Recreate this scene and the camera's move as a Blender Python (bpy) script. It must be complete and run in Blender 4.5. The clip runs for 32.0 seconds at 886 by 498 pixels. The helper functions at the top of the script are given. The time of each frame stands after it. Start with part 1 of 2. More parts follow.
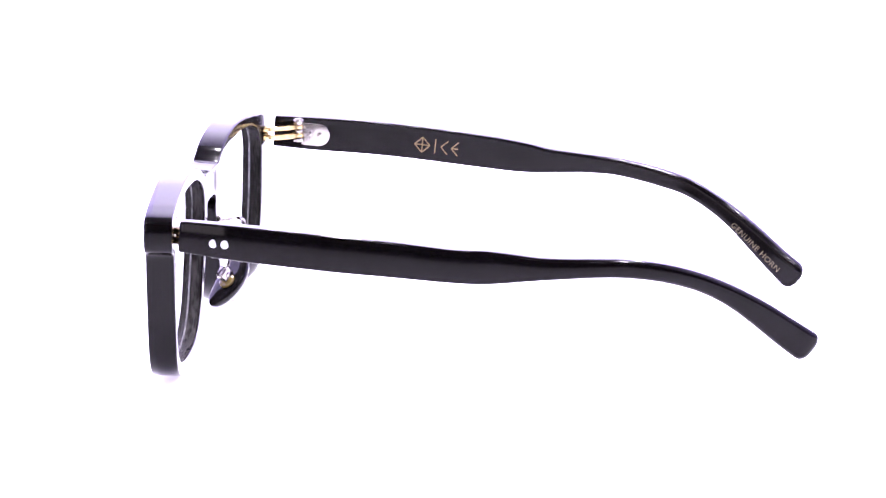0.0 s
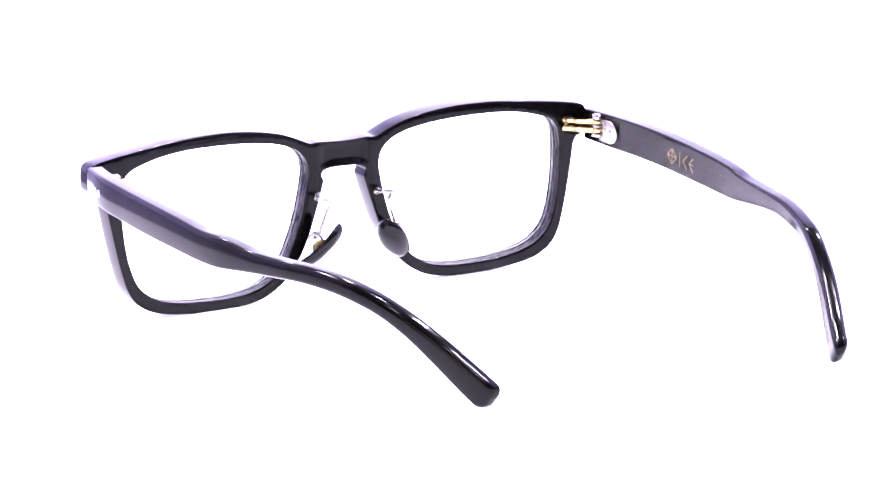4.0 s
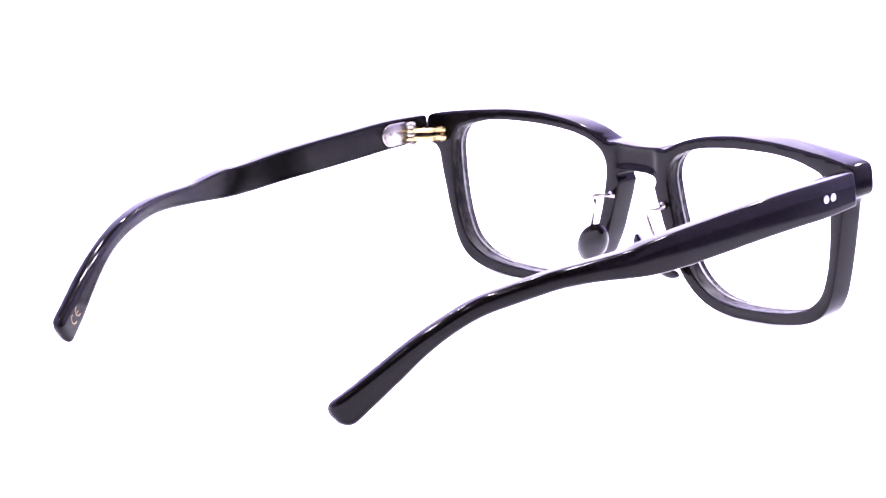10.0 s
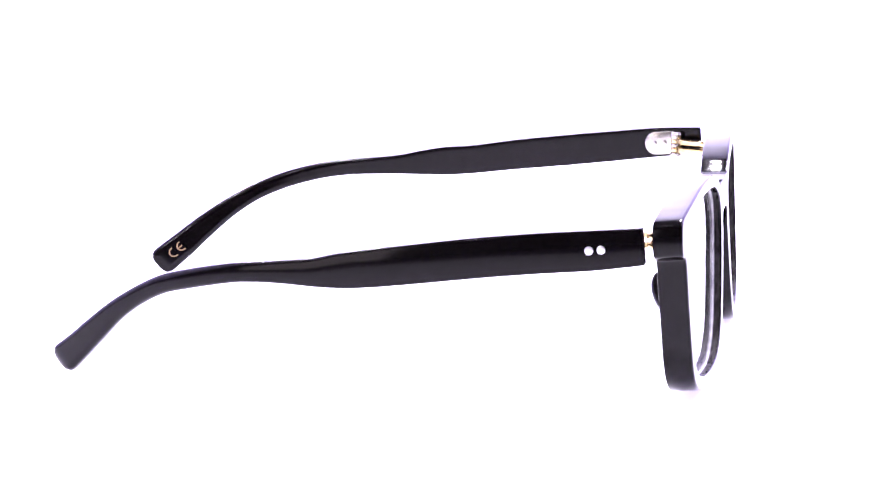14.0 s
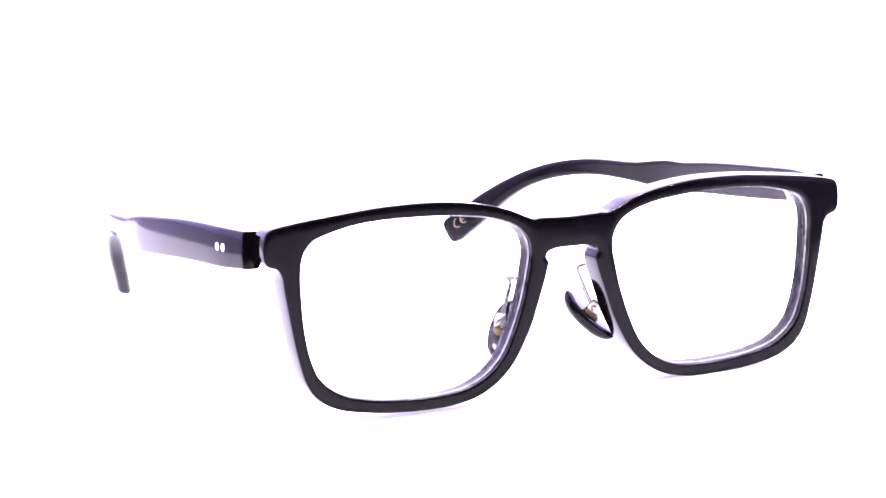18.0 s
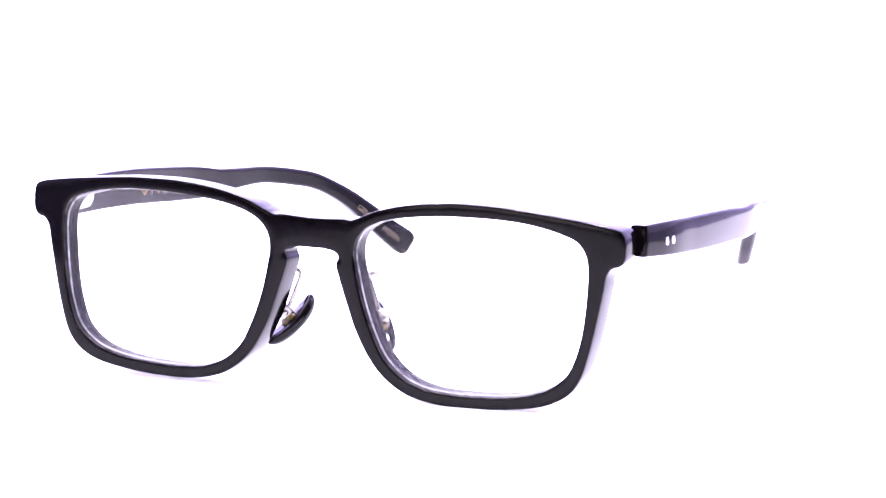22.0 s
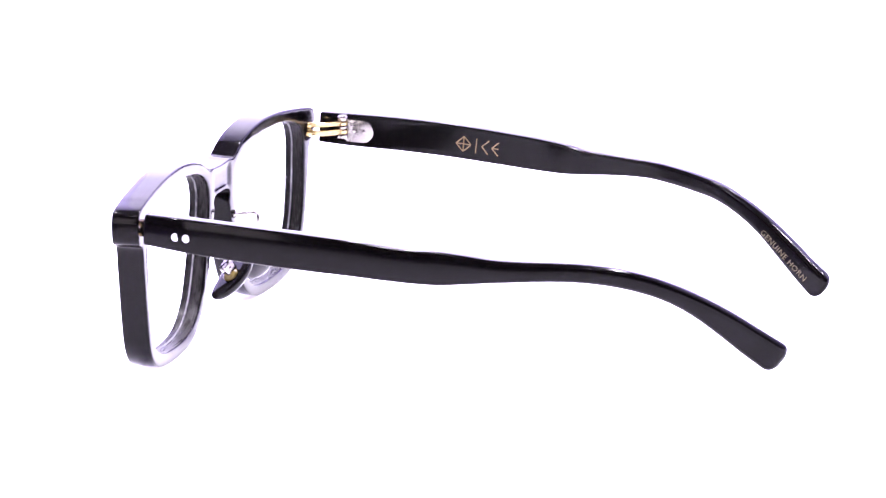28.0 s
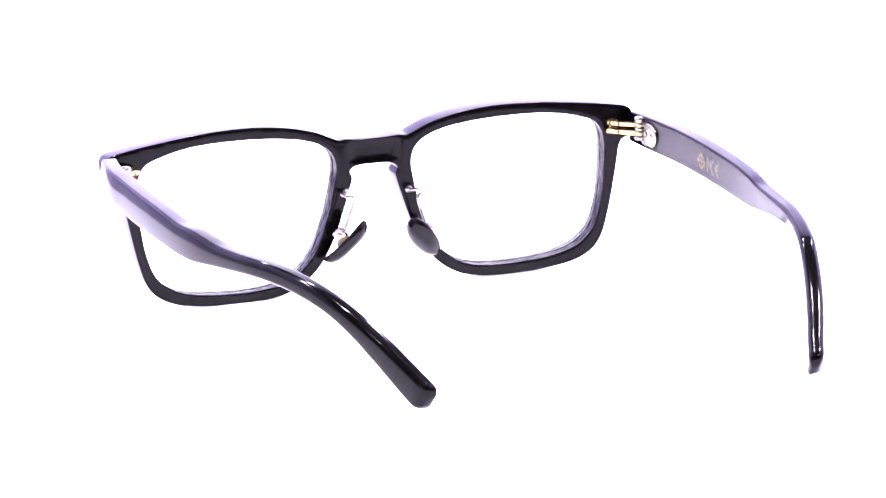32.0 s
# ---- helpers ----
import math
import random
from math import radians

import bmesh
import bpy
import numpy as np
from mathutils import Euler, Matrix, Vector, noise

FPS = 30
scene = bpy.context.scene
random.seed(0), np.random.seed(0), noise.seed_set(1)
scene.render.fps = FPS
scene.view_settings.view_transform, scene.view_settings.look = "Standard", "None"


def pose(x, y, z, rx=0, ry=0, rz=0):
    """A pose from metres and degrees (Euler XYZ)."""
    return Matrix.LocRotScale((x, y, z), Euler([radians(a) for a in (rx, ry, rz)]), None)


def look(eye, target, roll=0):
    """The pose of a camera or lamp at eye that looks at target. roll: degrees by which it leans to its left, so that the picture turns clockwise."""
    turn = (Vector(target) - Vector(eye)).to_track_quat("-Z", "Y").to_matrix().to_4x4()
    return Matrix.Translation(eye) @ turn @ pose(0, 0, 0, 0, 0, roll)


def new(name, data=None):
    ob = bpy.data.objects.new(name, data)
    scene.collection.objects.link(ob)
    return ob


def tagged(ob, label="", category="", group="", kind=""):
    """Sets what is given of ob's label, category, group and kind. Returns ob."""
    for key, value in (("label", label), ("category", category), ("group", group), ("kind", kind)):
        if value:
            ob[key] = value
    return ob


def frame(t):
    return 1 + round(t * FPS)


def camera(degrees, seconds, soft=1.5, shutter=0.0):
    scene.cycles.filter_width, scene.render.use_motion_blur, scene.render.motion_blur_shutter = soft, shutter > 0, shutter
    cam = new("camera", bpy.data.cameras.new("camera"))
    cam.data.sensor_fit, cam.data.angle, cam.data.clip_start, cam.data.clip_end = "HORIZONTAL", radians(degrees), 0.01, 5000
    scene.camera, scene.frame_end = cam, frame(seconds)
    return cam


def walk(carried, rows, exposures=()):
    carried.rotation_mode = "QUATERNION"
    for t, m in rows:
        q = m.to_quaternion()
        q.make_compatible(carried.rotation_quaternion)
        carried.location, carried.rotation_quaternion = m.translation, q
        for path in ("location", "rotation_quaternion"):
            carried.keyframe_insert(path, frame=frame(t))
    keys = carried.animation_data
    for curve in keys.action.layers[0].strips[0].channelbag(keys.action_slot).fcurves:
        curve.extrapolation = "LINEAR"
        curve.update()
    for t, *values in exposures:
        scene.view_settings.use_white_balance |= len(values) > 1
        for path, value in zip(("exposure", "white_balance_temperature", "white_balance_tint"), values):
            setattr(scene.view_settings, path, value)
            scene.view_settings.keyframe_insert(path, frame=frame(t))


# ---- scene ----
from mathutils.geometry import delaunay_2d_cdt

MM = 0.001
PERIOD = 27.39        # seconds for one full turn of the turntable, clockwise from above

# ---- camera: it stands still on its tripod ----
cam = camera(15.976, 32.0, soft=1.5)
EYE = Vector((-0.0024, -0.7322, 0.1645))
STAND = look(EYE, EYE + Vector((0, math.cos(0.19363), -math.sin(0.19363))), -0.842)
walk(cam, [(0.0, STAND), (32.0, STAND)])


# ---- light: an assumed photo tent with back panel, roof lamps and added fills ----
def area_lamp(name, m, sx, sy, watts, colour):
    data = bpy.data.lights.new(name, "AREA")
    data.shape, data.size, data.size_y, data.energy, data.color = "RECTANGLE", sx, sy, watts, colour
    ob = new(name, data)
    ob.matrix_world = m
    return ob


LAVENDER = (0.69, 0.61, 1.0)
# a tall light panel behind the subject, and rows of small lamps in the dark roof
area_lamp("back_light_panel", look((0, 1.3, 0.75), (0, 0.0, 0.75)), 1.86, 1.4, 18.0, LAVENDER)
# unseen lavender fill lamps, added inside the rear side walls for sheen on the temples
for wall_x in (-0.945, 0.945):
    area_lamp("side_fill_panel", look((wall_x, 0.72, 0.7), (0, 0.72, 0.7)), 1.1, 1.2, 6.0, LAVENDER)
# an unseen low fill lamp, added at front left
area_lamp("front_fill_panel", look((-0.62, -0.80, 0.22), (0, 0, 0.03)), 0.30, 0.40, 2.2, (1.0, 0.88, 0.98))
for lamp_x in (-0.6, 0.0, 0.6):
    for lamp_y, lamp_watts in ((-0.75, 5.0), (0.15, 34.0), (0.9, 18.0)):
        area_lamp("roof_led", look((lamp_x, lamp_y, 1.3), (lamp_x * 0.4, lamp_y * 0.4, 0)), 0.07, 0.07, lamp_watts, (0.90, 0.82, 1.0))

world = bpy.data.worlds.new("dim_studio")
world.use_nodes = True
scene.world = world
world.node_tree.nodes["Background"].inputs[0].default_value = (0.5, 0.48, 0.52, 1)
world.node_tree.nodes["Background"].inputs[1].default_value = 0.02
scene.view_settings.exposure = 0.0


# ---- materials ----
def material(name, colour, rough, metal=0.0, dark=None, grain=400.0, stretch=(1, 1, 1), bump=0.0, bump_scale=900.0,
             wear=0.0, ior=1.5, specular=0.5, tint=(1, 1, 1)):
    """A surface with colour varied at two scales, uneven gloss and a fine relief."""
    mat = bpy.data.materials.new(name)
    mat.use_nodes = True
    nodes, links = mat.node_tree.nodes, mat.node_tree.links
    bsdf = nodes["Principled BSDF"]
    bsdf.inputs["Metallic"].default_value = metal
    bsdf.inputs["IOR"].default_value = ior
    bsdf.inputs["Specular IOR Level"].default_value = specular
    bsdf.inputs["Specular Tint"].default_value = (*tint, 1)
    bsdf.inputs["Coat Roughness"].default_value = 0.03
    place = nodes.new("ShaderNodeTexCoord")
    turn = nodes.new("ShaderNodeMapping")
    turn.inputs["Scale"].default_value = stretch
    links.new(place.outputs["Object"], turn.inputs["Vector"])
    large, small = nodes.new("ShaderNodeTexNoise"), nodes.new("ShaderNodeTexNoise")
    large.inputs["Scale"].default_value, small.inputs["Scale"].default_value = grain * 0.2, grain
    large.inputs["Detail"].default_value = small.inputs["Detail"].default_value = 4
    blend = nodes.new("ShaderNodeMath")
    blend.operation = "MULTIPLY"
    for tex, slot in ((large, 0), (small, 1)):
        links.new(turn.outputs["Vector"], tex.inputs["Vector"])
        links.new(tex.outputs["Fac"], blend.inputs[slot])
    ramp = nodes.new("ShaderNodeValToRGB")
    ramp.color_ramp.elements[0].position, ramp.color_ramp.elements[1].position = 0.12, 0.4
    ramp.color_ramp.elements[0].color = (*colour, 1)
    ramp.color_ramp.elements[1].color = (*(dark or colour), 1)
    links.new(blend.outputs[0], ramp.inputs["Fac"])
    links.new(ramp.outputs["Color"], bsdf.inputs["Base Color"])
    gloss = nodes.new("ShaderNodeMapRange")
    gloss.inputs["From Min"].default_value, gloss.inputs["From Max"].default_value = 0.1, 0.45
    gloss.inputs["To Min"].default_value, gloss.inputs["To Max"].default_value = rough, rough + wear
    links.new(blend.outputs[0], gloss.inputs["Value"])
    links.new(gloss.outputs["Result"], bsdf.inputs["Roughness"])
    if bump:
        relief, fine = nodes.new("ShaderNodeBump"), nodes.new("ShaderNodeTexNoise")
        fine.inputs["Scale"].default_value = bump_scale
        links.new(turn.outputs["Vector"], fine.inputs["Vector"])
        links.new(fine.outputs["Fac"], relief.inputs["Height"])
        relief.inputs["Strength"].default_value, relief.inputs["Distance"].default_value = bump, 0.0002
        links.new(relief.outputs["Normal"], bsdf.inputs["Normal"])
    return mat


def sheen(mat, weight, ior):
    """A lacquer-like gloss that gains towards grazing view."""
    nodes, links = mat.node_tree.nodes, mat.node_tree.links
    bsdf = nodes["Principled BSDF"]
    layer, gain = nodes.new("ShaderNodeLayerWeight"), nodes.new("ShaderNodeMapRange")
    gain.interpolation_type = "SMOOTHSTEP"
    gain.inputs["From Min"].default_value, gain.inputs["From Max"].default_value = 0.15, 0.75
    gain.inputs["To Min"].default_value, gain.inputs["To Max"].default_value = 0.0, weight
    links.new(layer.outputs["Facing"], gain.inputs["Value"])
    links.new(gain.outputs["Result"], bsdf.inputs["Coat Weight"])
    bsdf.inputs["Coat IOR"].default_value = ior


def clear_glass(name):
    mat = bpy.data.materials.new(name)
    mat.use_nodes = True
    bsdf = mat.node_tree.nodes["Principled BSDF"]
    bsdf.inputs["Base Color"].default_value = (0.985, 0.99, 0.985, 1)
    bsdf.inputs["Roughness"].default_value = 0.0
    bsdf.inputs["IOR"].default_value = 1.22
    bsdf.inputs["Transmission Weight"].default_value = 1.0
    return mat


HORN = material("polished_black_horn", (0.0014, 0.0012, 0.0014), 0.085, dark=(0.0021, 0.0018, 0.0020), grain=260,
                stretch=(0.25, 1, 1), bump=0.0008, bump_scale=60, wear=0.03, ior=1.36, specular=0.15, tint=(1.0, 0.99, 1.0))
RAW_HORN = material("unpolished_horn", (0.004, 0.0038, 0.0038), 0.18, dark=(0.02, 0.019, 0.0185), grain=700,
                    stretch=(0.6, 3, 0.6), bump=0.2, bump_scale=900, wear=0.25, ior=1.4, specular=0.07)
sheen(HORN, 0.10, 1.5)
PAD = material("black_horn_pad", (0.003, 0.0028, 0.003), 0.04, dark=(0.003, 0.0025, 0.0025), grain=500, wear=0.05, ior=1.4, specular=0.2)
SILVER = material("nickel_silver", (0.31, 0.297, 0.268), 0.2, metal=1.0, dark=(0.24, 0.229, 0.205), grain=900, bump=0.01, wear=0.08)
GOLD = material("brass_gold", (0.52, 0.42, 0.21), 0.14, metal=1.0, dark=(0.40, 0.30, 0.13), grain=1200, bump=0.01, wear=0.1)
ENAMEL = material("white_rivet_metal", (0.60, 0.60, 0.62), 0.28, metal=1.0, dark=(0.45, 0.45, 0.47), grain=2500, wear=0.2)
AMBER = material("amber_glue", (0.125, 0.094, 0.026), 0.1, dark=(0.055, 0.040, 0.011), grain=1500, wear=0.2)
ENGRAVING = material("gold_engraving", (0.17, 0.115, 0.045), 0.45, dark=(0.11, 0.071, 0.028), grain=3000, wear=0.2)
FADED = material("faded_gold_engraving", (0.108, 0.088, 0.045), 0.4, dark=(0.064, 0.051, 0.025), grain=3000, wear=0.2)
FROST = material("ground_lens_edge", (0.30, 0.295, 0.31), 0.4, dark=(0.07, 0.068, 0.075), grain=700, wear=0.3, bump=0.3, bump_scale=1500)
LENS = clear_glass("clear_lens")
PAPER = material("white_sweep_paper", (0.90, 0.90, 0.90), 0.6, dark=(0.87, 0.87, 0.87), grain=60, bump=0.02, wear=0.1)
# light spreads some millimetres inside the white sheet
PAPER.node_tree.nodes["Principled BSDF"].inputs["Subsurface Weight"].default_value = 0.9
PAPER.node_tree.nodes["Principled BSDF"].inputs["Subsurface Radius"].default_value = (1.0, 1.0, 1.0)
PAPER.node_tree.nodes["Principled BSDF"].inputs["Subsurface Scale"].default_value = 0.014
# unseen walls: the blue is put in to tint what the horn reflects
TINTED_WALL = material("blue_reflection_tint", (0.66, 0.61, 0.86), 0.8, dark=(0.62, 0.57, 0.82), grain=90, bump=0.1, wear=0.1)
# unseen floor beside the sweep, its tone set by the temples' reflections
TONED_FLOOR = material("grey_lilac_reflection_tone", (0.20, 0.18, 0.27), 0.8, dark=(0.17, 0.155, 0.235), grain=90, bump=0.1, wear=0.1)
# dark studio; the violet in it stands in for the camera's purple glare
STUDIO = material("dark_grey_studio_glare_tint", (0.040, 0.034, 0.055), 0.7, dark=(0.030, 0.025, 0.042), grain=12, wear=0.1)
# unseen table, coloured violet to put indigo into the horn's reflections
TABLE = material("indigo_tinted_table", (0.066, 0.045, 0.115), 0.5, dark=(0.055, 0.037, 0.098), grain=30, bump=0.02, wear=0.1)


# ---- mesh helpers ----
def part(name, bm, mat, parent=None, label="", smooth=True, second=None):
    """Link a bmesh as one mesh object under a thing or under a part."""
    mesh = bpy.data.meshes.new(name)
    bmesh.ops.recalc_face_normals(bm, faces=bm.faces)
    for face in bm.faces:
        face.smooth = smooth
    bm.to_mesh(mesh)
    bm.free()
    mesh.materials.append(mat)
    if second:
        mesh.materials.append(second)
    ob = new(name, mesh)
    ob.parent = parent
    return tagged(ob, label)


def glide(points, closed=False, step=None, count=None):
    """A smooth curve through control points, at even spacing."""
    pts = np.array(points, float)
    n = len(pts)
    fine = []
    for i in range(n if closed else n - 1):
        p1, p2 = pts[i], pts[(i + 1) % n]
        p0 = pts[i - 1] if closed or i else 2 * p1 - p2
        p3 = pts[(i + 2) % n] if closed or i + 2 < n else 2 * p2 - p1
        d0, d1, d2 = (max(np.linalg.norm(b - a), 1e-6) ** 0.5 for a, b in ((p0, p1), (p1, p2), (p2, p3)))
        m1 = ((p1 - p0) / d0 - (p2 - p0) / (d0 + d1) + (p2 - p1) / d1) * d1
        m2 = ((p2 - p1) / d1 - (p3 - p1) / (d1 + d2) + (p3 - p2) / d2) * d1
        for k in np.linspace(0, 1, 24, endpoint=False):
            fine.append((2 * k**3 - 3 * k**2 + 1) * p1 + (k**3 - 2 * k**2 + k) * m1
                        + (3 * k**2 - 2 * k**3) * p2 + (k**3 - k**2) * m2)
    fine.append(pts[0] if closed else pts[-1])
    fine = np.array(fine)
    run = np.concatenate([[0], np.cumsum(np.linalg.norm(np.diff(fine, axis=0), axis=1))])
    count = count or max(8, int(run[-1] / step))
    at = np.linspace(0, run[-1], count, endpoint=not closed)
    return np.stack([np.interp(at, run, fine[:, k]) for k in range(pts.shape[1])], 1)


def skin(bm, rings, closed_rings=True, cap=True):
    """Bridge rings of points (all of one length) into a tube; caps close the ends."""
    rows = [[bm.verts.new(Vector(p) * MM) for p in ring] for ring in rings]
    n = len(rows[0])
    for a, b in zip(rows, rows[1:]):
        for i in range(n if closed_rings else n - 1):
            bm.faces.new((a[i], a[(i + 1) % n], b[(i + 1) % n], b[i]))
    if cap:
        bm.faces.new(rows[0])
        bm.faces.new(rows[-1])
    return rows


def inward(loop, d):
    """A closed loop in the plane, shifted by d to its left."""
    ahead, behind = np.roll(loop, -1, 0), np.roll(loop, 1, 0)
    way = ahead - behind
    way /= np.linalg.norm(way, axis=1)[:, None]
    return loop + d * np.stack([-way[:, 1], way[:, 0]], 1)


def inside(points, loop):
    x, y = points[:, 0:1], points[:, 1:2]
    x1, y1 = loop[:, 0], loop[:, 1]
    x2, y2 = np.roll(x1, -1), np.roll(y1, -1)
    cross = ((y1 > y) != (y2 > y)) & (x < (x2 - x1) * (y - y1) / (y2 - y1 + 1e-12) + x1)
    return cross.sum(1) % 2 == 1


def wire(bm, points, radius, sides=10):
    """A round wire along a smooth path."""
    path = [Vector(p) for p in glide(points, step=0.25)]
    rings, side = [], None
    for i, p in enumerate(path):
        way = (path[min(i + 1, len(path) - 1)] - path[max(i - 1, 0)]).normalized()
        side = (side - way * side.dot(way)).normalized() if side else way.orthogonal().normalized()
        up = way.cross(side)
        rings.append([p + radius * (math.cos(a) * side + math.sin(a) * up) for a in np.linspace(0, 2 * math.pi, sides, endpoint=False)])
    skin(bm, rings)


def disc(bm, centre, axis, radius, depth, dome=0.0, sides=24):
    """A short round boss with a rounded rim; it rises from centre along axis."""
    axis = Vector(axis).normalized()
    u = axis.orthogonal().normalized()
    v = axis.cross(u)
    rings = []
    for r, h in ((1.0, 0.0), (1.0, 0.7), (0.94, 0.92), (0.8, 1.0), (0.4, 1.0 + dome)):
        rings.append([Vector(centre) + axis * (h * depth) + radius * r * (math.cos(a) * u + math.sin(a) * v)
                      for a in np.linspace(0, 2 * math.pi, sides, endpoint=False)])
    skin(bm, rings)


# ---- an assumed tent and studio, out of view, that shape the reflections ----
def sweep_sheet():
    bm = bmesh.new()
    line = [(-0.42, 0.0)] + [(y, 0.0) for y in np.linspace(-0.1, 1.0, 12)]
    line += [(1.0 + 0.35 * math.sin(a), 0.35 - 0.35 * math.cos(a)) for a in np.linspace(0.1, math.pi / 2, 16)]
    line += [(1.35, z) for z in (0.6, 0.9, 1.2, 1.5)]
    under = [(y + (0.012 if z > 0.3 else 0.0), z - 0.012) for y, z in line]
    ring = line + under[::-1]
    askew = lambda x, y: 0.12 * x if y < -0.4 else 0.0          # the front edge is cut a little askew
    left = [bm.verts.new((-0.235, y + askew(-0.235, y), z)) for y, z in ring]
    right = [bm.verts.new((0.235, y + askew(0.235, y), z)) for y, z in ring]
    for i in range(len(ring)):
        j = (i + 1) % len(ring)
        bm.faces.new((left[i], left[j], right[j], right[i]))
    n = len(line)
    for side in (left, right):
        for i in range(n - 1):
            bm.faces.new((side[i], side[i + 1], side[-2 - i], side[-1 - i]))
    return tagged(part("backdrop", bm, PAPER, label="seamless white sweep, floor curving up into the wall"), kind="structure")


def slab(name, lo, hi, mat, label=""):
    bm = bmesh.new()
    bmesh.ops.create_cube(bm, size=1.0)
    for v in bm.verts:
        v.co = [lo[k] if v.co[k] < 0 else hi[k] for k in range(3)]
    return tagged(part(name, bm, mat, label=label, smooth=False), kind="structure")


sweep_sheet()
slab("side_reflection_floor", (-0.95, -0.03, -0.0135), (0.95, 1.36, -0.0125), TONED_FLOOR, "unseen floor beside the sweep, toned for reflections in the temples")
slab("tent_wall_left", (-0.975, -0.45, -0.014), (-0.955, 1.36, 1.5), TINTED_WALL, "unseen tent side, tinted blue for reflections in the horn")
slab("tent_wall_right", (0.955, -0.45, -0.014), (0.975, 1.36, 1.5), TINTED_WALL, "unseen tent side, tinted blue for reflections in the horn")
# added out of view to soften a hard boundary in the reflections
slab("back_reflection_wall", (-0.954, 1.365, -0.012), (0.954, 1.378, 1.5), TINTED_WALL, "unseen blue-tinted wall behind the sweep, added to soften reflections")
slab("tent_ceiling", (-0.975, -0.45, 1.502), (0.975, 1.38, 1.52), STUDIO, "dark roof of the photo tent")
slab("table_top", (-1.2, -0.95, -0.03), (1.2, 1.45, -0.014), TABLE, "unseen dark table under the paper, tinted violet for indigo reflections")
slab("floor", (-3, -3, -0.08), (3, 3, -0.03), STUDIO, "dark grey studio floor")
slab("wall_north", (-3, 3.0, -0.03), (3, 3.1, 2.8), STUDIO, "dark grey studio wall")
slab("wall_south", (-3, -3.1, -0.03), (3, -3.0, 2.8), STUDIO, "dark grey studio wall")
slab("wall_east", (3.0, -3, -0.03), (3.1, 3, 2.8), STUDIO, "dark grey studio wall")
slab("wall_west", (-3.1, -3, -0.03), (-3.0, 3, 2.8), STUDIO, "dark grey studio wall")
slab("ceiling", (-3, -3, 2.8), (3, 3, 2.9), STUDIO, "dark grey studio ceiling")

# ---- the eyeglasses; x to the wearer's right, y forward, z up, in millimetres, from the foot of the front ----
REST = 1.8            # height of the design's zero over the paper
glasses = tagged(new("eyeglasses"), "glossy black horn eyeglasses with clear lenses, open on white paper", "eyeglasses")
glasses.empty_display_size = 0.02

MIDDLE, LEAN = 0.85, radians(0.95)    # the front sits a little off and leans a little towards the left eye


def set_front(u, y, z):
    """From the front's own symmetric plan to the glasses' space."""
    if u < 0:
        low = 1 - z / 36.0                   # the left rim is a little smaller below
        u *= 1 - 0.018 * low
        z += 0.6 * (u / 60.0) ** 2 * low
    y += 1.1 * (1 - z / 38.0)         # the lower rims stand a little forward
    y += 0.1 - 0.004 * u              # and the front is turned a trifle towards the right
    z += 0.25 * (1 - (u / 72.0) ** 2)
    return Vector((MIDDLE + u * math.cos(LEAN) - (z - 20) * math.sin(LEAN) * 0.6, y, z + u * math.sin(LEAN) + REST))


def bow(u):
    """The front bends gently round the face."""
    return 3.2 * (1.0 - (u / 72.0) ** 2)


def rim(u, back, z):
    """A place in the front, that far behind its face; the sides lean in and down towards the back, the right ones more."""
    side = math.tanh(u / 15.0)
    return set_front(u - back * (0.055 + 0.025 * side), bow(u) - back, z - back * (0.055 + 0.035 * side))


HALF_OUTLINE = [(0, 37.25), (4.5, 37.4), (7.6, 37.55), (9.3, 37.4), (11.7, 38.3), (15.4, 39.9), (21.4, 41.5), (27.5, 42.45),
                (33.5, 42.95), (39.6, 43.0), (45.7, 42.8), (51.8, 42.3), (57.9, 41.7), (64, 41.0), (70.2, 39.95), (71.3, 39.4), (71.85, 38.5),
                (72.2, 36.5), (72.1, 33.3), (71.2, 32.1), (69.3, 31.4), (68.3, 29.8), (67.8, 26.5), (66.3, 17.8), (65.1, 12.0),
                (63.4, 6.4), (61, 3.0), (56.5, 0.4), (48, -1.2), (38, -1.75), (29.5, -1.4), (22.3, 0.45), (16, 5.1), (11.2, 12.6),
                (8.9, 18.4), (6.3, 26.2), (6.0, 27.6), (6.6, 29.0), (6.1, 29.95), (4.3, 30.55)]
EYE_OUTLINE = [(39.7, 40.2), (45.8, 40.1), (51.9, 39.5), (58, 38.1), (61.5, 36.7), (63.5, 34.2), (64.2, 31.3), (64.3, 27.5),
               (63.7, 17.9), (62.4, 11.6), (60.4, 7.2), (56, 3.7), (50, 1.9), (41, 1.0), (32, 1.0), (26, 1.95), (21.4, 4.1),
               (17.5, 7.8), (14.6, 13.3), (12.3, 19.6), (10.8, 25.8), (10.15, 30.0), (10.7, 33.0), (12.4, 35.4), (15.4, 37.2),
               (20, 38.6), (26, 39.5), (33, 40.05)]
DEPTH = 6.4


def front_loops():
    right = HALF_OUTLINE + [(0, 30.7)]
    left = [(-u, z) for u, z in HALF_OUTLINE[1:]][::-1]
    outer = glide(right + left, closed=True, count=820)          # clockwise seen from behind
    eye_r = glide(EYE_OUTLINE, closed=True, count=280)
    eye_l = glide([(-u, z) for u, z in EYE_OUTLINE][::-1], closed=True, count=280)
    area = lambda q: 0.5 * np.sum(q[:, 0] * np.roll(q[:, 1], -1) - np.roll(q[:, 0], -1) * q[:, 1])
    outer = outer if area(outer) > 0 else outer[::-1]
    eye_r, eye_l = (q if area(q) < 0 else q[::-1] for q in (eye_r, eye_l))
    return outer, eye_r, eye_l


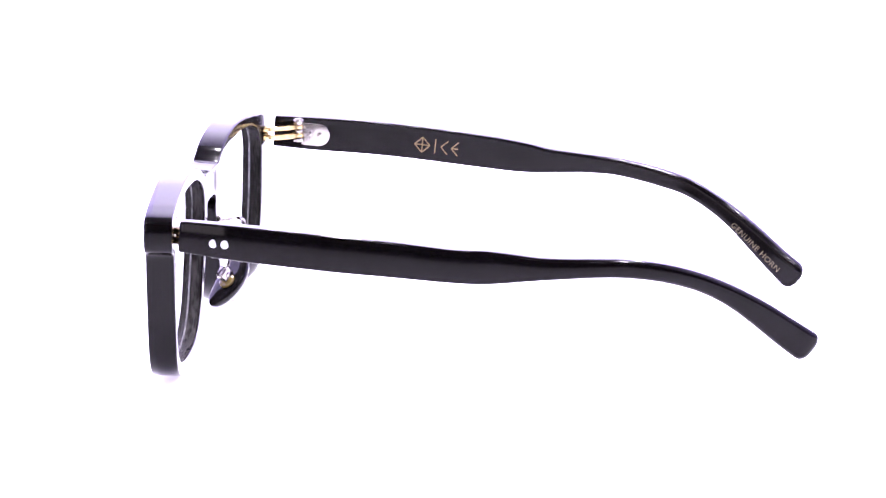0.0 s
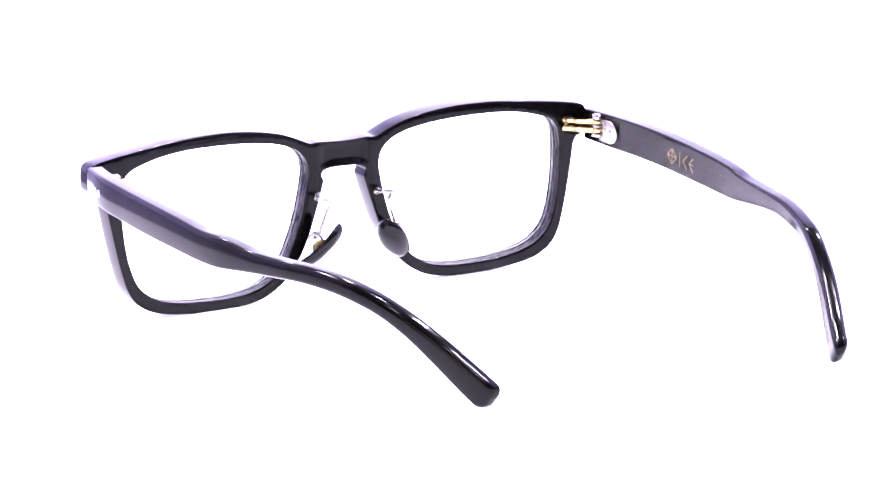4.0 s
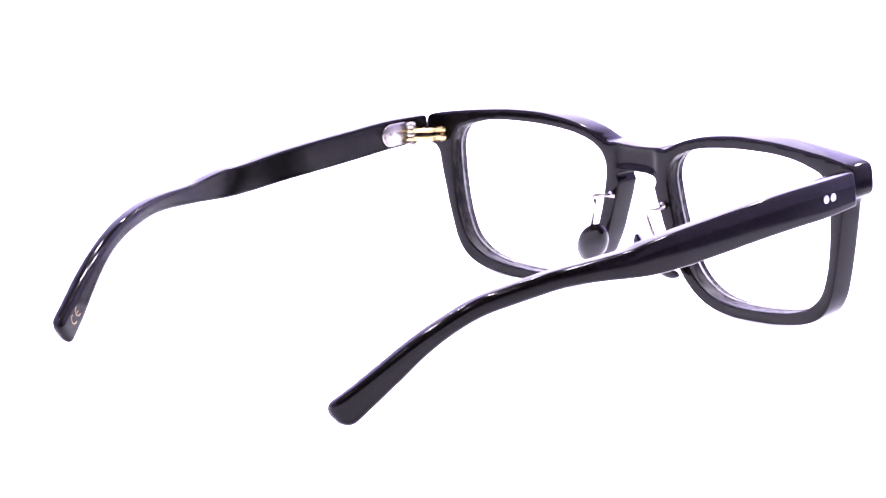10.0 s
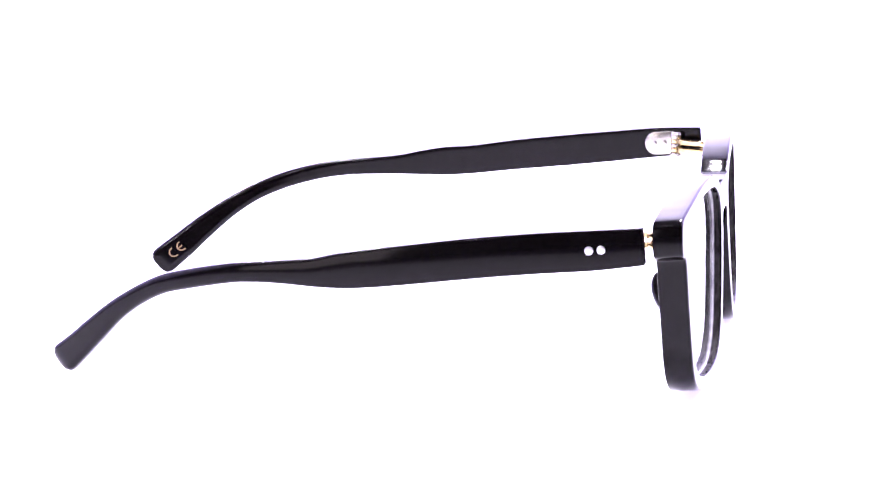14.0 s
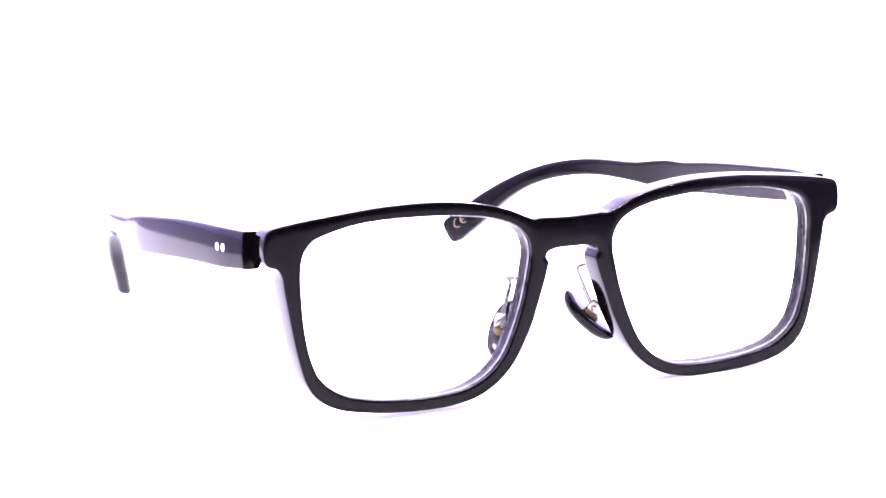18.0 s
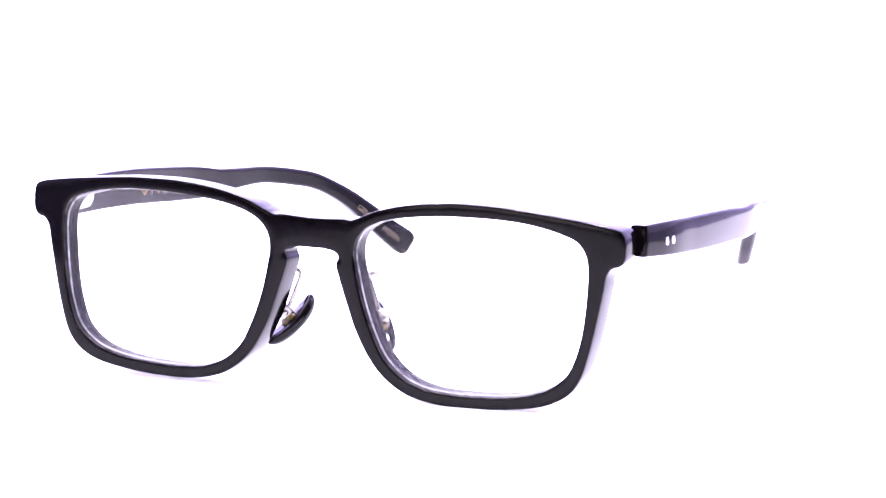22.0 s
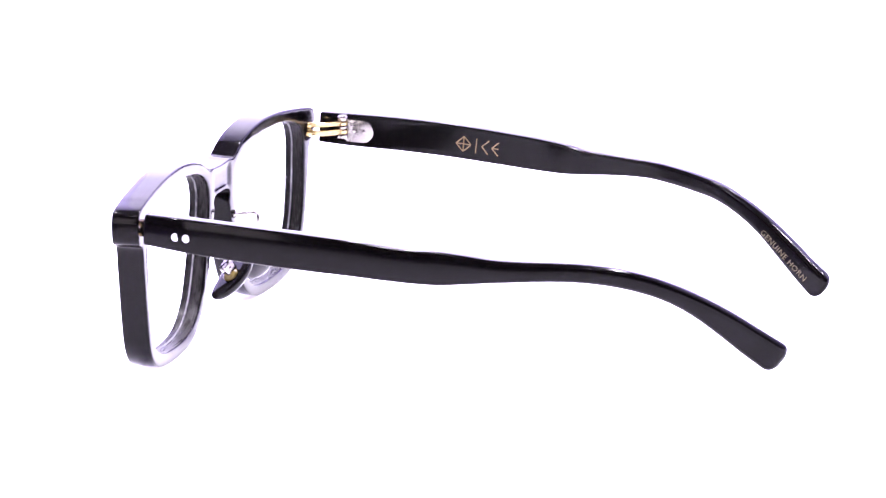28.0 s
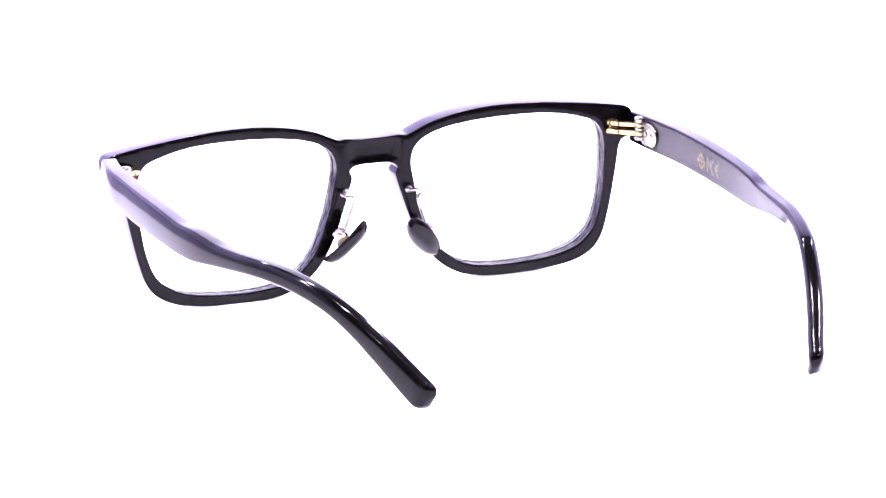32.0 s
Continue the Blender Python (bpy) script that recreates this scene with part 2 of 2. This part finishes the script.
OUTER, EYE_R, EYE_L = front_loops()


def frame_front():
    bm = bmesh.new()
    edge_out = [(0.5, 0.0), (0.3, 0.04), (0.14, 0.13), (0.04, 0.28), (0.0, 0.5), (0.0, 1.8), (0.0, DEPTH - 0.4),
                (0.03, DEPTH - 0.2), (0.13, DEPTH - 0.06), (0.34, DEPTH)]
    edge_in = [(0.36, 0.0), (0.2, 0.03), (0.09, 0.1), (0.02, 0.22), (0.0, 0.4), (0.0, 2.6), (-0.2, DEPTH - 0.4),
               (-0.18, DEPTH - 0.2), (-0.08, DEPTH - 0.06), (0.12, DEPTH)]
    ends = []
    for loop, profile in ((OUTER, edge_out), (EYE_R, edge_in), (EYE_L, edge_in)):
        rows = []
        for d, back in profile:
            ring = inward(loop, d)
            rows.append([bm.verts.new(rim(u, back, z) * MM) for u, z in ring])
        for k, (a, b) in enumerate(zip(rows, rows[1:])):
            for i in range(len(a)):
                face = bm.faces.new((a[i], a[(i + 1) % len(a)], b[(i + 1) % len(a)], b[i]))
                face.material_index = 1 if profile is edge_in and 4 <= k <= 5 else 0
        ends.append((rows[0], inward(loop, profile[0][0]), rows[-1], inward(loop, profile[-1][0])))
    for side, back in ((0, 0.0), (2, DEPTH)):
        loops = [e[side + 1] for e in ends]
        keep = [v for e in ends for v in e[side]]
        flat = [Vector(p) for loop in loops for p in loop]
        edges, first = [], 0
        for loop in loops:
            edges += [(first + i, first + (i + 1) % len(loop)) for i in range(len(loop))]
            first += len(loop)
        grid = np.array([(u + 0.35 * (k % 2), z) for u in np.arange(-72, 72.1, 0.8) for k, z in enumerate(np.arange(-2, 43.2, 0.8))])
        ok = inside(grid, loops[0]) & ~inside(grid, loops[1]) & ~inside(grid, loops[2])
        grid = grid[ok]
        every = np.concatenate(loops)
        far = np.array([np.min(np.sum((every - p) ** 2, 1)) for p in grid]) > 0.4 ** 2
        flat += [Vector(p) for p in grid[far]]
        verts, _, faces, source, _, _ = delaunay_2d_cdt(flat, edges, [], 0, 1e-6)
        made = []
        for co, origin in zip(verts, source):
            if origin and origin[0] < len(keep):
                made.append(keep[origin[0]])
            else:
                d = min(1.6, np.min(np.sum((every - np.array(co)) ** 2, 1)) ** 0.5) / 1.6
                crown = 0.05 * (1 - (1 - d) ** 2) * (1 if side == 0 else -1)       # faces are softly pillowed
                if side:                                  # the bridge is hollowed behind
                    k = min(1.0, max(0.0, (7.6 - abs(co[0])) / 2.2)) * min(1.0, d * 1.4)
                    crown += 0.45 * k * k * (3 - 2 * k)
                made.append(bm.verts.new(rim(co[0], back - crown, co[1]) * MM))
        mids = np.array([np.mean([verts[i][:] for i in f], axis=0) for f in faces])
        ok = inside(mids, loops[0]) & ~inside(mids, loops[1]) & ~inside(mids, loops[2])
        for f, good in zip(faces, ok):
            if good and len({made[i] for i in f}) == 3:
                try:
                    bm.faces.new([made[i] for i in f])
                except ValueError:
                    pass
    return part("front", bm, HORN, glasses, "polished black horn front with two rims, bridge and end pieces", second=RAW_HORN)


def eye_lens(loop):
    """A clear meniscus lens, seated in the middle of the rim, with its ground edge."""
    bm = bmesh.new()
    centre = loop.mean(0)
    seat = inward(loop, 0.15)                    # the glass sits in a groove of the rim
    shrink = [1.0, 0.985, 0.9, 0.75, 0.55, 0.3]
    faces = []
    for back in (2.2, 3.9):
        rows = []
        for s in shrink:
            ring = centre + (seat - centre) * s
            rows.append([bm.verts.new(rim(u, back - 0.35 * (1 - s * s), z) * MM) for u, z in ring])
        tip = bm.verts.new(rim(centre[0], back - 0.35, centre[1]) * MM)
        for a, b in zip(rows, rows[1:]):
            for i in range(len(a)):
                bm.faces.new((a[i], a[(i + 1) % len(a)], b[(i + 1) % len(a)], b[i]))
        for i in range(len(loop)):
            bm.faces.new((rows[-1][i], rows[-1][(i + 1) % len(loop)], tip))
        faces.append(rows[0])
    for i in range(len(loop)):
        j = (i + 1) % len(loop)
        bm.faces.new((faces[0][i], faces[0][j], faces[1][j], faces[1][i]))
    lens = part("lens", bm, LENS, glasses, "clear glass lens")
    lens.visible_shadow = False
    bm = bmesh.new()
    rings = []
    for d, back in ((-0.02, 1.75), (-0.24, 1.85), (-0.26, 2.1), (-0.02, 2.2)):
        rings.append([rim(u, back, z) for u, z in inward(loop, d)])
    skin(bm, rings + [rings[0]], cap=False)
    part("lens_edge", bm, FROST, lens, "pale ground bevel of the lens edge")


frame_front()
eye_lens(EYE_R)
eye_lens(EYE_L)

# ---- temples: stations of y, centre z, half height, outer x, thickness ----
TEMPLE_R = [(-8.2, 35.6, 4.0, 74.2, 4.0), (-19, 34.7, 4.3, 74.9, 4.2), (-31, 33.85, 4.35, 74.9, 4.2),
            (-43, 32.7, 4.35, 74.6, 4.2), (-55, 31.2, 4.3, 74.0, 4.1), (-67, 29.65, 4.15, 73.0, 4.0),
            (-74, 28.75, 3.8, 72.0, 4.0), (-79, 28.2, 3.2, 71.2, 4.0), (-85, 27.95, 2.7, 70.1, 4.0),
            (-91, 27.65, 2.35, 69.0, 4.0), (-97, 27.15, 2.2, 67.8, 4.0), (-103, 26.1, 2.2, 66.3, 4.1),
            (-109, 24.75, 2.2, 64.4, 4.2), (-115, 23.05, 2.15, 62.2, 4.3), (-121, 20.0, 2.15, 59.6, 4.3),
            (-127, 15.9, 2.4, 56.8, 4.3), (-133, 10.6, 2.9, 53.6, 4.2), (-138, 6.0, 3.25, 50.7, 4.1),
            (-143.4, 1.4, 3.75, 47.7, 3.9)]
TEMPLE_L = [(-7.7, 35.1, 3.4, 73.4, 4.0), (-18.5, 34.2, 3.75, 75.6, 4.2), (-31, 32.9, 3.9, 76.1, 4.2),
            (-43, 31.7, 3.95, 76.3, 4.2), (-55, 30.5, 3.85, 76.2, 4.1), (-67, 29.1, 3.65, 75.7, 4.0),
            (-74, 28.7, 3.65, 75.1, 4.0), (-79, 28.4, 3.2, 74.4, 4.0), (-85, 28.0, 2.55, 73.3, 4.0),
            (-91, 27.8, 2.25, 72.1, 4.0), (-97, 27.65, 2.1, 70.7, 4.0), (-103, 27.2, 2.05, 68.8, 4.1),
            (-109, 26.2, 2.05, 66.5, 4.2), (-115, 24.6, 2.05, 64.2, 4.3), (-121, 22.2, 2.1, 61.6, 4.3),
            (-127, 18.75, 2.4, 58.8, 4.3), (-133, 14.3, 2.95, 55.8, 4.2), (-138, 10.1, 3.35, 53.2, 4.1),
            (-144.35, 5.0, 3.7, 50.0, 3.9)]


class Temple:
    """The run of one temple: places on it by its length s and its height v."""

    def __init__(self, stations, sign, lean, tip_lean, tip_round):
        self.sign, self.lean, self.tip_lean = sign, radians(lean), radians(tip_lean)
        self.tip_round = tip_round
        self.line = glide(stations, step=0.8)
        yz = self.line[:, :2]
        self.s = np.concatenate([[0], np.cumsum(np.linalg.norm(np.diff(yz, axis=0), axis=1))])
        self.length = self.s[-1]

    def at(self, s):
        return [np.interp(s, self.s, self.line[:, k]) for k in range(5)]

    def s_of_y(self, y):
        return float(np.interp(-y, -self.line[:, 0], self.s))

    def frame_at(self, s):
        y, z, h, x, th = self.at(s)
        a, b = self.at(max(s - 1.5, 0)), self.at(min(s + 1.5, self.length))
        way = np.array([b[0] - a[0], b[1] - a[1]])
        way /= np.linalg.norm(way)
        return y, z, h, x, th, np.array([way[1], -way[0]])     # the last points up across the temple

    def corner(self, s):
        """Edge radius: crisp at the hinge, rounder along the drop."""
        return float(np.interp(s, (0, 60, 80, 95, 115, 140), (0.5, 0.6, 0.75, 1.05, 1.3, 1.35)))

    def depth(self, s, v, inner):
        """How far a face stands from the middle at height v; the outer face is gently crowned."""
        y, z, h, x, th, up = self.frame_at(s)
        t, r = th / 2, self.corner(s)
        full = t if inner else t - 0.3 * (v / h) ** 2
        over = max(0.0, abs(v) - (h - r)) / r
        return full - r * (1 - math.sqrt(max(0.0, 1 - min(over, 1.0) ** 2)))

    def face(self, s, v, inner, proud):
        """A point on the inner or outer face, raised by proud."""
        depth = self.depth(s, v, inner)
        return self.place(s, -depth - proud if inner else depth + proud, v)

    def place(self, s, across, v):
        """A point of the cross-section at s: across is outwards, v upwards."""
        y, z, h, x, th, up = self.frame_at(s)
        k = min(1.0, max(0.0, (s - 95) / 45))            # the tip is twisted further inwards
        lean = self.lean + (self.tip_lean - self.lean) * k
        a, b = across * math.cos(lean) - v * math.sin(lean), v * math.cos(lean) + across * math.sin(lean)
        return Vector((self.sign * (x - th / 2 + a), y + b * up[0], z + b * up[1] + REST))

    def body(self):
        bm = bmesh.new()
        rings = []
        ends = [(0.0, 0.94), (0.08, 0.975), (0.25, 0.995), (0.6, 1.0)]
        far, n = self.tip_round
        mids = [(s, 1.0) for s in np.arange(1.5, self.length - far - 0.2, 0.9)]
        tip = [(self.length - far * d, (1 - (1 - d) ** n) ** (1 / n)) for d in (1.0, 0.75, 0.52, 0.36, 0.23, 0.13, 0.05, 0.015)]
        for s, k in ends + mids + tip:
            y, z, h, x, th, up = self.frame_at(s)
            r = self.corner(s)
            heights = [(h - r) * f for f in (-1, -0.66, -0.33, 0, 0.33, 0.66, 1)]
            bend = [h - r + r * math.sin(a) for a in np.linspace(0.2, math.pi / 2, 7)]
            heights = [-q for q in bend[::-1]] + heights + bend
            ring = [self.place(s, self.depth(s, v, False) * k, v * k) for v in heights]
            ring += [self.place(s, -self.depth(s, v, True) * k, v * k) for v in heights[::-1]]
            rings.append(ring)
        skin(bm, rings)
        return part("temple", bm, HORN, glasses, "glossy black horn temple with a flared drop tip")


def rivets(run, ob, places):
    for y, z in places:
        s = run.s_of_y(y)
        yy, zz = run.at(s)[:2]
        bm = bmesh.new()
        centre = run.face(s, z - zz, False, -0.25)
        disc(bm, centre, (run.sign, 0, 0.03), 0.92, 0.34)
        part("rivet", bm, ENAMEL, ob, "pale metal rivet head")


def strokes(run, ob, name, bars, s0, v0, way=1):
    """Thin bars on the inner face: each from (a, b) to (c, d) along and across the temple."""
    bm = bmesh.new()
    for a, b, c, d in bars:
        along = np.array([c - a, d - b], float)
        size = np.linalg.norm(along)
        along /= size
        side = np.array([-along[1], along[0]]) * 0.14
        n = max(2, int(size / 0.5))
        rows = []
        for k in np.linspace(0, 1, n + 1):
            p = np.array([a, b]) + along * size * k
            lo, hi = p - side, p + side
            rows.append([run.face(s0 + way * q[0], v0 + q[1], True, lift) for q, lift in ((lo, -0.1), (lo, 0.04), (hi, 0.04), (hi, -0.1))])
        skin(bm, rows)
    return part(name, bm, ENGRAVING, ob, "fine gold engraved emblem")


def lettering(run, ob, words, s0, v0, size, length, way=1):
    """Gold letters wrapped on to the inner face."""
    data = bpy.data.curves.new("letters", "FONT")
    data.body, data.size, data.space_character, data.resolution_u, data.offset = words, 1.0, 1.1, 4, -0.004
    text = new("letters", data)
    bpy.context.view_layer.update()
    mesh = bpy.data.meshes.new_from_object(text.evaluated_get(bpy.context.evaluated_depsgraph_get()))
    bpy.data.objects.remove(text)
    wide = max(v.co.x for v in mesh.vertices)
    bm = bmesh.new()
    bm.from_mesh(mesh)
    bmesh.ops.triangulate(bm, faces=bm.faces)
    for v in bm.verts:
        v.co = run.face(s0 + way * v.co.x * length / wide, v0 + v.co.y * size, True, 0.05) * MM
    return part("lettering", bm, FADED, ob, "small gold engraved words " + words, smooth=False)


RUN_R, RUN_L = Temple(TEMPLE_R, 1, 3, 15, (2.8, 2.3)), Temple(TEMPLE_L, -1, 0.5, 9, (2.6, 2.5))
temple_r, temple_l = RUN_R.body(), RUN_L.body()
rivets(RUN_R, temple_r, ((-17.0, 35.0), (-19.55, 34.8)))
rivets(RUN_L, temple_l, ((-15.5, 34.0), (-18.05, 33.85)))
emblem = [(-2, 0, 0, 2), (0, 2, 2, 0), (2, 0, 0, -2), (0, -2, -2, 0), (-2, 0, 2, 0), (0, 2, 0, -2), (3.4, -1.9, 3.4, 1.9),
          (6.7, 1.8, 4.9, 0), (4.9, 0, 6.7, -1.8), (9.4, 1.8, 7.6, 0), (7.6, 0, 9.4, -1.8), (7.6, 0, 9.4, 0)]
strokes(RUN_R, temple_r, "emblem", emblem, RUN_R.s_of_y(-46.9), -0.2)
lettering(RUN_R, temple_r, "GENUINE HORN", RUN_R.s_of_y(-127.5), -1.5, 2.1, 15.8)
marks = []
for mark_x, bar in ((0.0, False), (2.35, True)):
    bow_pts = [(mark_x - 1.15 * math.cos(a), 1.15 * math.sin(a)) for a in np.linspace(-1.75, 1.75, 11)]
    marks += [(*p, *q) for p, q in zip(bow_pts, bow_pts[1:])]
    if bar:
        marks.append((mark_x - 1.1, 0.0, mark_x + 0.1, 0.0))
tagged(strokes(RUN_L, temple_l, "lettering", marks, RUN_L.s_of_y(-140.0), 0.25, way=-1), "small gold engraved CE mark")


# ---- hinges: gold leaves on the front, a silver plate with knuckles on each temple ----
def hinge(run, temple, sign, shift, drop, slide):
    X = lambda x: sign * x + shift

    def ring_at(x, y, lo, hi, r, name, mat, parent, label):
        bm = bmesh.new()
        disc(bm, (X(x), y, lo + drop + REST), (0, 0, 1), r, hi - lo)
        part(name, bm, mat, parent, label)

    pin = (69.9, -13.2 + slide)
    for lo, hi in ((37.25, 38.5), (35.2, 35.95), (32.7, 33.75)):
        ring_at(*pin, lo, hi, 1.45, "hinge_knuckle", SILVER, temple, "silver hinge knuckle")
    ring_at(*pin, 38.4, 38.75, 1.0, "hinge_screw", SILVER, temple, "small silver hinge screw head")
    for lo, hi in ((36.05, 37.15), (33.85, 35.1)):
        ring_at(*pin, lo, hi, 1.35, "hinge_knuckle", GOLD, temple, "gold hinge knuckle")
        bm = bmesh.new()
        path = glide([(66.0, -5.4), (65.6, -7.6), (66.3, -10.2 + slide / 2), (68.2, -12.0 + slide * 0.8), (70.0, -13.0 + slide)], step=0.5)
        rings = []
        for i, (x, y) in enumerate(path):
            w = path[min(i + 1, len(path) - 1)] - path[max(i - 1, 0)]
            w = w / np.linalg.norm(w)
            nx, ny = -w[1] * 0.9, w[0] * 0.9
            a, b = lo + drop + REST - 0.03, hi + drop + REST + 0.03
            rings.append([Vector((X(x + nx * k), y + ny * k, q)) for k, q in
                          ((1, a + 0.15), (0.8, a), (-0.8, a), (-1, a + 0.15), (-1, b - 0.15), (-0.8, b), (0.8, b), (1, b - 0.15))])
        skin(bm, rings)
        part("hinge_leaf", bm, GOLD, glasses, "gold hinge leaf set into the front", smooth=False)
        ring_at(66.0, -6.7, lo - 0.08, hi + 0.08, 1.55, "hinge_root", GOLD, glasses, "round gold root of a hinge leaf")
    for z in (34.0, 35.4, 36.8):
        bm = bmesh.new()
        disc(bm, (X(65.6), -5.6, z + drop + REST), (0, -1, 0), 0.55, 1.6, 0.15, 16)
        part("hinge_stud", bm, GOLD, glasses, "gold hinge stud")
    bm = bmesh.new()
    shape = [(-14.2, 3.2), (-18.5, 3.25)] + [(-18.5 - 3.1 * math.sin(a), 3.25 * math.cos(a)) for a in np.linspace(0.25, math.pi - 0.25, 12)]
    shape += [(-18.5, -3.25), (-14.2, -3.2), (-13.4, -2.4), (-13.4, 2.4)]
    rings = []
    for k, proud in ((1.0, -0.3), (1.0, 0.5), (0.985, 0.62), (0.95, 0.66)):
        ring = []
        for y, v in shape:
            y, v = -17 + slide + (y + 17) * k * 0.94, v * k * 0.95
            at = run.s_of_y(y)
            ring.append(run.place(at, -run.at(at)[4] / 2 - proud, v * 0.95))
        rings.append(ring)
    skin(bm, rings)
    part("hinge_plate", bm, SILVER, temple, "rounded silver hinge plate")
    for y in (-16.4, -18.9):
        at = run.s_of_y(y + slide * 0.8)
        bm = bmesh.new()
        disc(bm, run.place(at, -run.at(at)[4] / 2 - 0.6, 0.1), (-sign, 0, 0), 0.58, 0.32, 0.3, 16)
        part("plate_rivet", bm, SILVER, temple, "domed rivet on the hinge plate")


hinge(RUN_R, temple_r, 1, 0.0, 0.2, -1.5)
hinge(RUN_L, temple_l, -1, 0.7, -1.5, -0.7)


# ---- nose pads on wire arms ----
def nose_pad(sign, shift, lift):
    P = lambda x, y, z: Vector((MIDDLE + shift + sign * x, y, z + lift + REST))
    low, top = P(14.9, -5.0, 5.9), P(6.3, -11.4, 16.4)
    box = P(12.4, -7.2, 13.9)
    mid = (low + top) / 2
    along = (top - low).normalized()
    out = (P(1, 0, 0) - P(0, 0, 0)).normalized()
    out = out + Vector((0, 0.75, 0.0))
    out = (out - along * out.dot(along)).normalized()         # away from the nose
    across = along.cross(out)
    bm = bmesh.new()
    rings, half = [], (top - low).length / 2
    for d, k in ((-1.45, 0.3), (-1.35, 0.55), (-1.1, 0.76), (-0.7, 0.91), (-0.2, 0.99), (0.25, 1.0), (0.6, 0.95), (0.75, 0.86), (0.8, 0.5)):
        ring = []
        for a in np.linspace(0, 2 * math.pi, 36, endpoint=False):
            c, w = math.cos(a), math.sin(a)
            width = 3.9 * (1.0 + 0.14 * c)
            bend = 0.9 * (c * k) ** 2                          # the pad curls away from the nose at its ends
            ring.append(mid + along * half * c * (0.25 + 0.75 * k) + across * width * w * k + out * (d * 1.3 + bend))
        rings.append(ring)
    skin(bm, rings)
    pad = part("nose_pad", bm, PAD, glasses, "glossy black horn nose pad")
    bm = bmesh.new()
    disc(bm, box - out * 2.5 - along * 0.7, out, 2.0, 1.0, 0.5, 20)
    part("pad_glue", bm, AMBER, pad, "amber glue patch behind the pad")
    turn = Matrix((across, along, out)).transposed().to_4x4()
    core = box - out * 0.45

    def rounded(size, depth, at):
        """A small block with round corners; its flat faces look across."""
        block = bmesh.new()
        ring = []
        for k in range(20):
            a = 2 * math.pi * (k + 0.5) / 20
            q = (abs(math.cos(a)) ** 5 + abs(math.sin(a)) ** 5) ** (-0.2)
            ring.append((math.cos(a) * q * size, math.sin(a) * q * size))
        rows = []
        for f, d in ((0.8, -1.0), (0.93, -0.96), (1.0, -0.8), (1.0, 0.8), (0.93, 0.96), (0.8, 1.0)):
            rows.append([at + turn @ Vector((d * depth, v * f, w * f)) for v, w in ring])
        skin(block, rows)
        return block

    part("pad_box", rounded(1.55, 1.1, core), SILVER, pad, "small silver box holding the pad")
    for way in (1, -1):
        bm = bmesh.new()
        disc(bm, core + across * way * 1.0, across * way, 0.62, 0.3, 0.3, 16)
        part("pad_screw", bm, SILVER, pad, "tiny round screw in the pad box")
    bm = bmesh.new()
    wire(bm, [P(8.8, -2.6, 23.4), P(9.0, -4.4, 23.4), P(10.2, -5.8, 23.5), P(11.4, -7.0, 23.4), P(10.6, -8.3, 23.2),
              P(9.2, -8.9, 22.9), P(8.9, -9.0, 21.8), P(10.0, -8.6, 18.5), P(11.6, -7.9, 14.4), P(12.0, -7.6, 13.4)], 0.47)
    part("pad_arm", bm, SILVER, pad, "bent silver wire arm")
    bm = bmesh.new()
    disc(bm, P(8.8, -2.4, 23.4), (0, -1, 0), 1.0, 1.2, 0.3, 16)
    part("arm_foot", bm, SILVER, pad, "silver foot of the wire arm")


nose_pad(1, 0.0, 0.0)
nose_pad(-1, 0.3, 0.6)


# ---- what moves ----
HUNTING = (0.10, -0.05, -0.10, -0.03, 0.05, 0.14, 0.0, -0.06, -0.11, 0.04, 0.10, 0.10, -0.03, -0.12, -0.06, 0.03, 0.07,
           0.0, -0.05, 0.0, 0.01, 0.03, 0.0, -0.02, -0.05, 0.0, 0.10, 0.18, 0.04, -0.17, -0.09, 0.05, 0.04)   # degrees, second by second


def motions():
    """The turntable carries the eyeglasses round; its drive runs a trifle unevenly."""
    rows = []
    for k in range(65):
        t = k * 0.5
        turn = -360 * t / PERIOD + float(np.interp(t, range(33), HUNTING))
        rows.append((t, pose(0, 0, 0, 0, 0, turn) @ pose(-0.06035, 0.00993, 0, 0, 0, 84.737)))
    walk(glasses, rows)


motions()
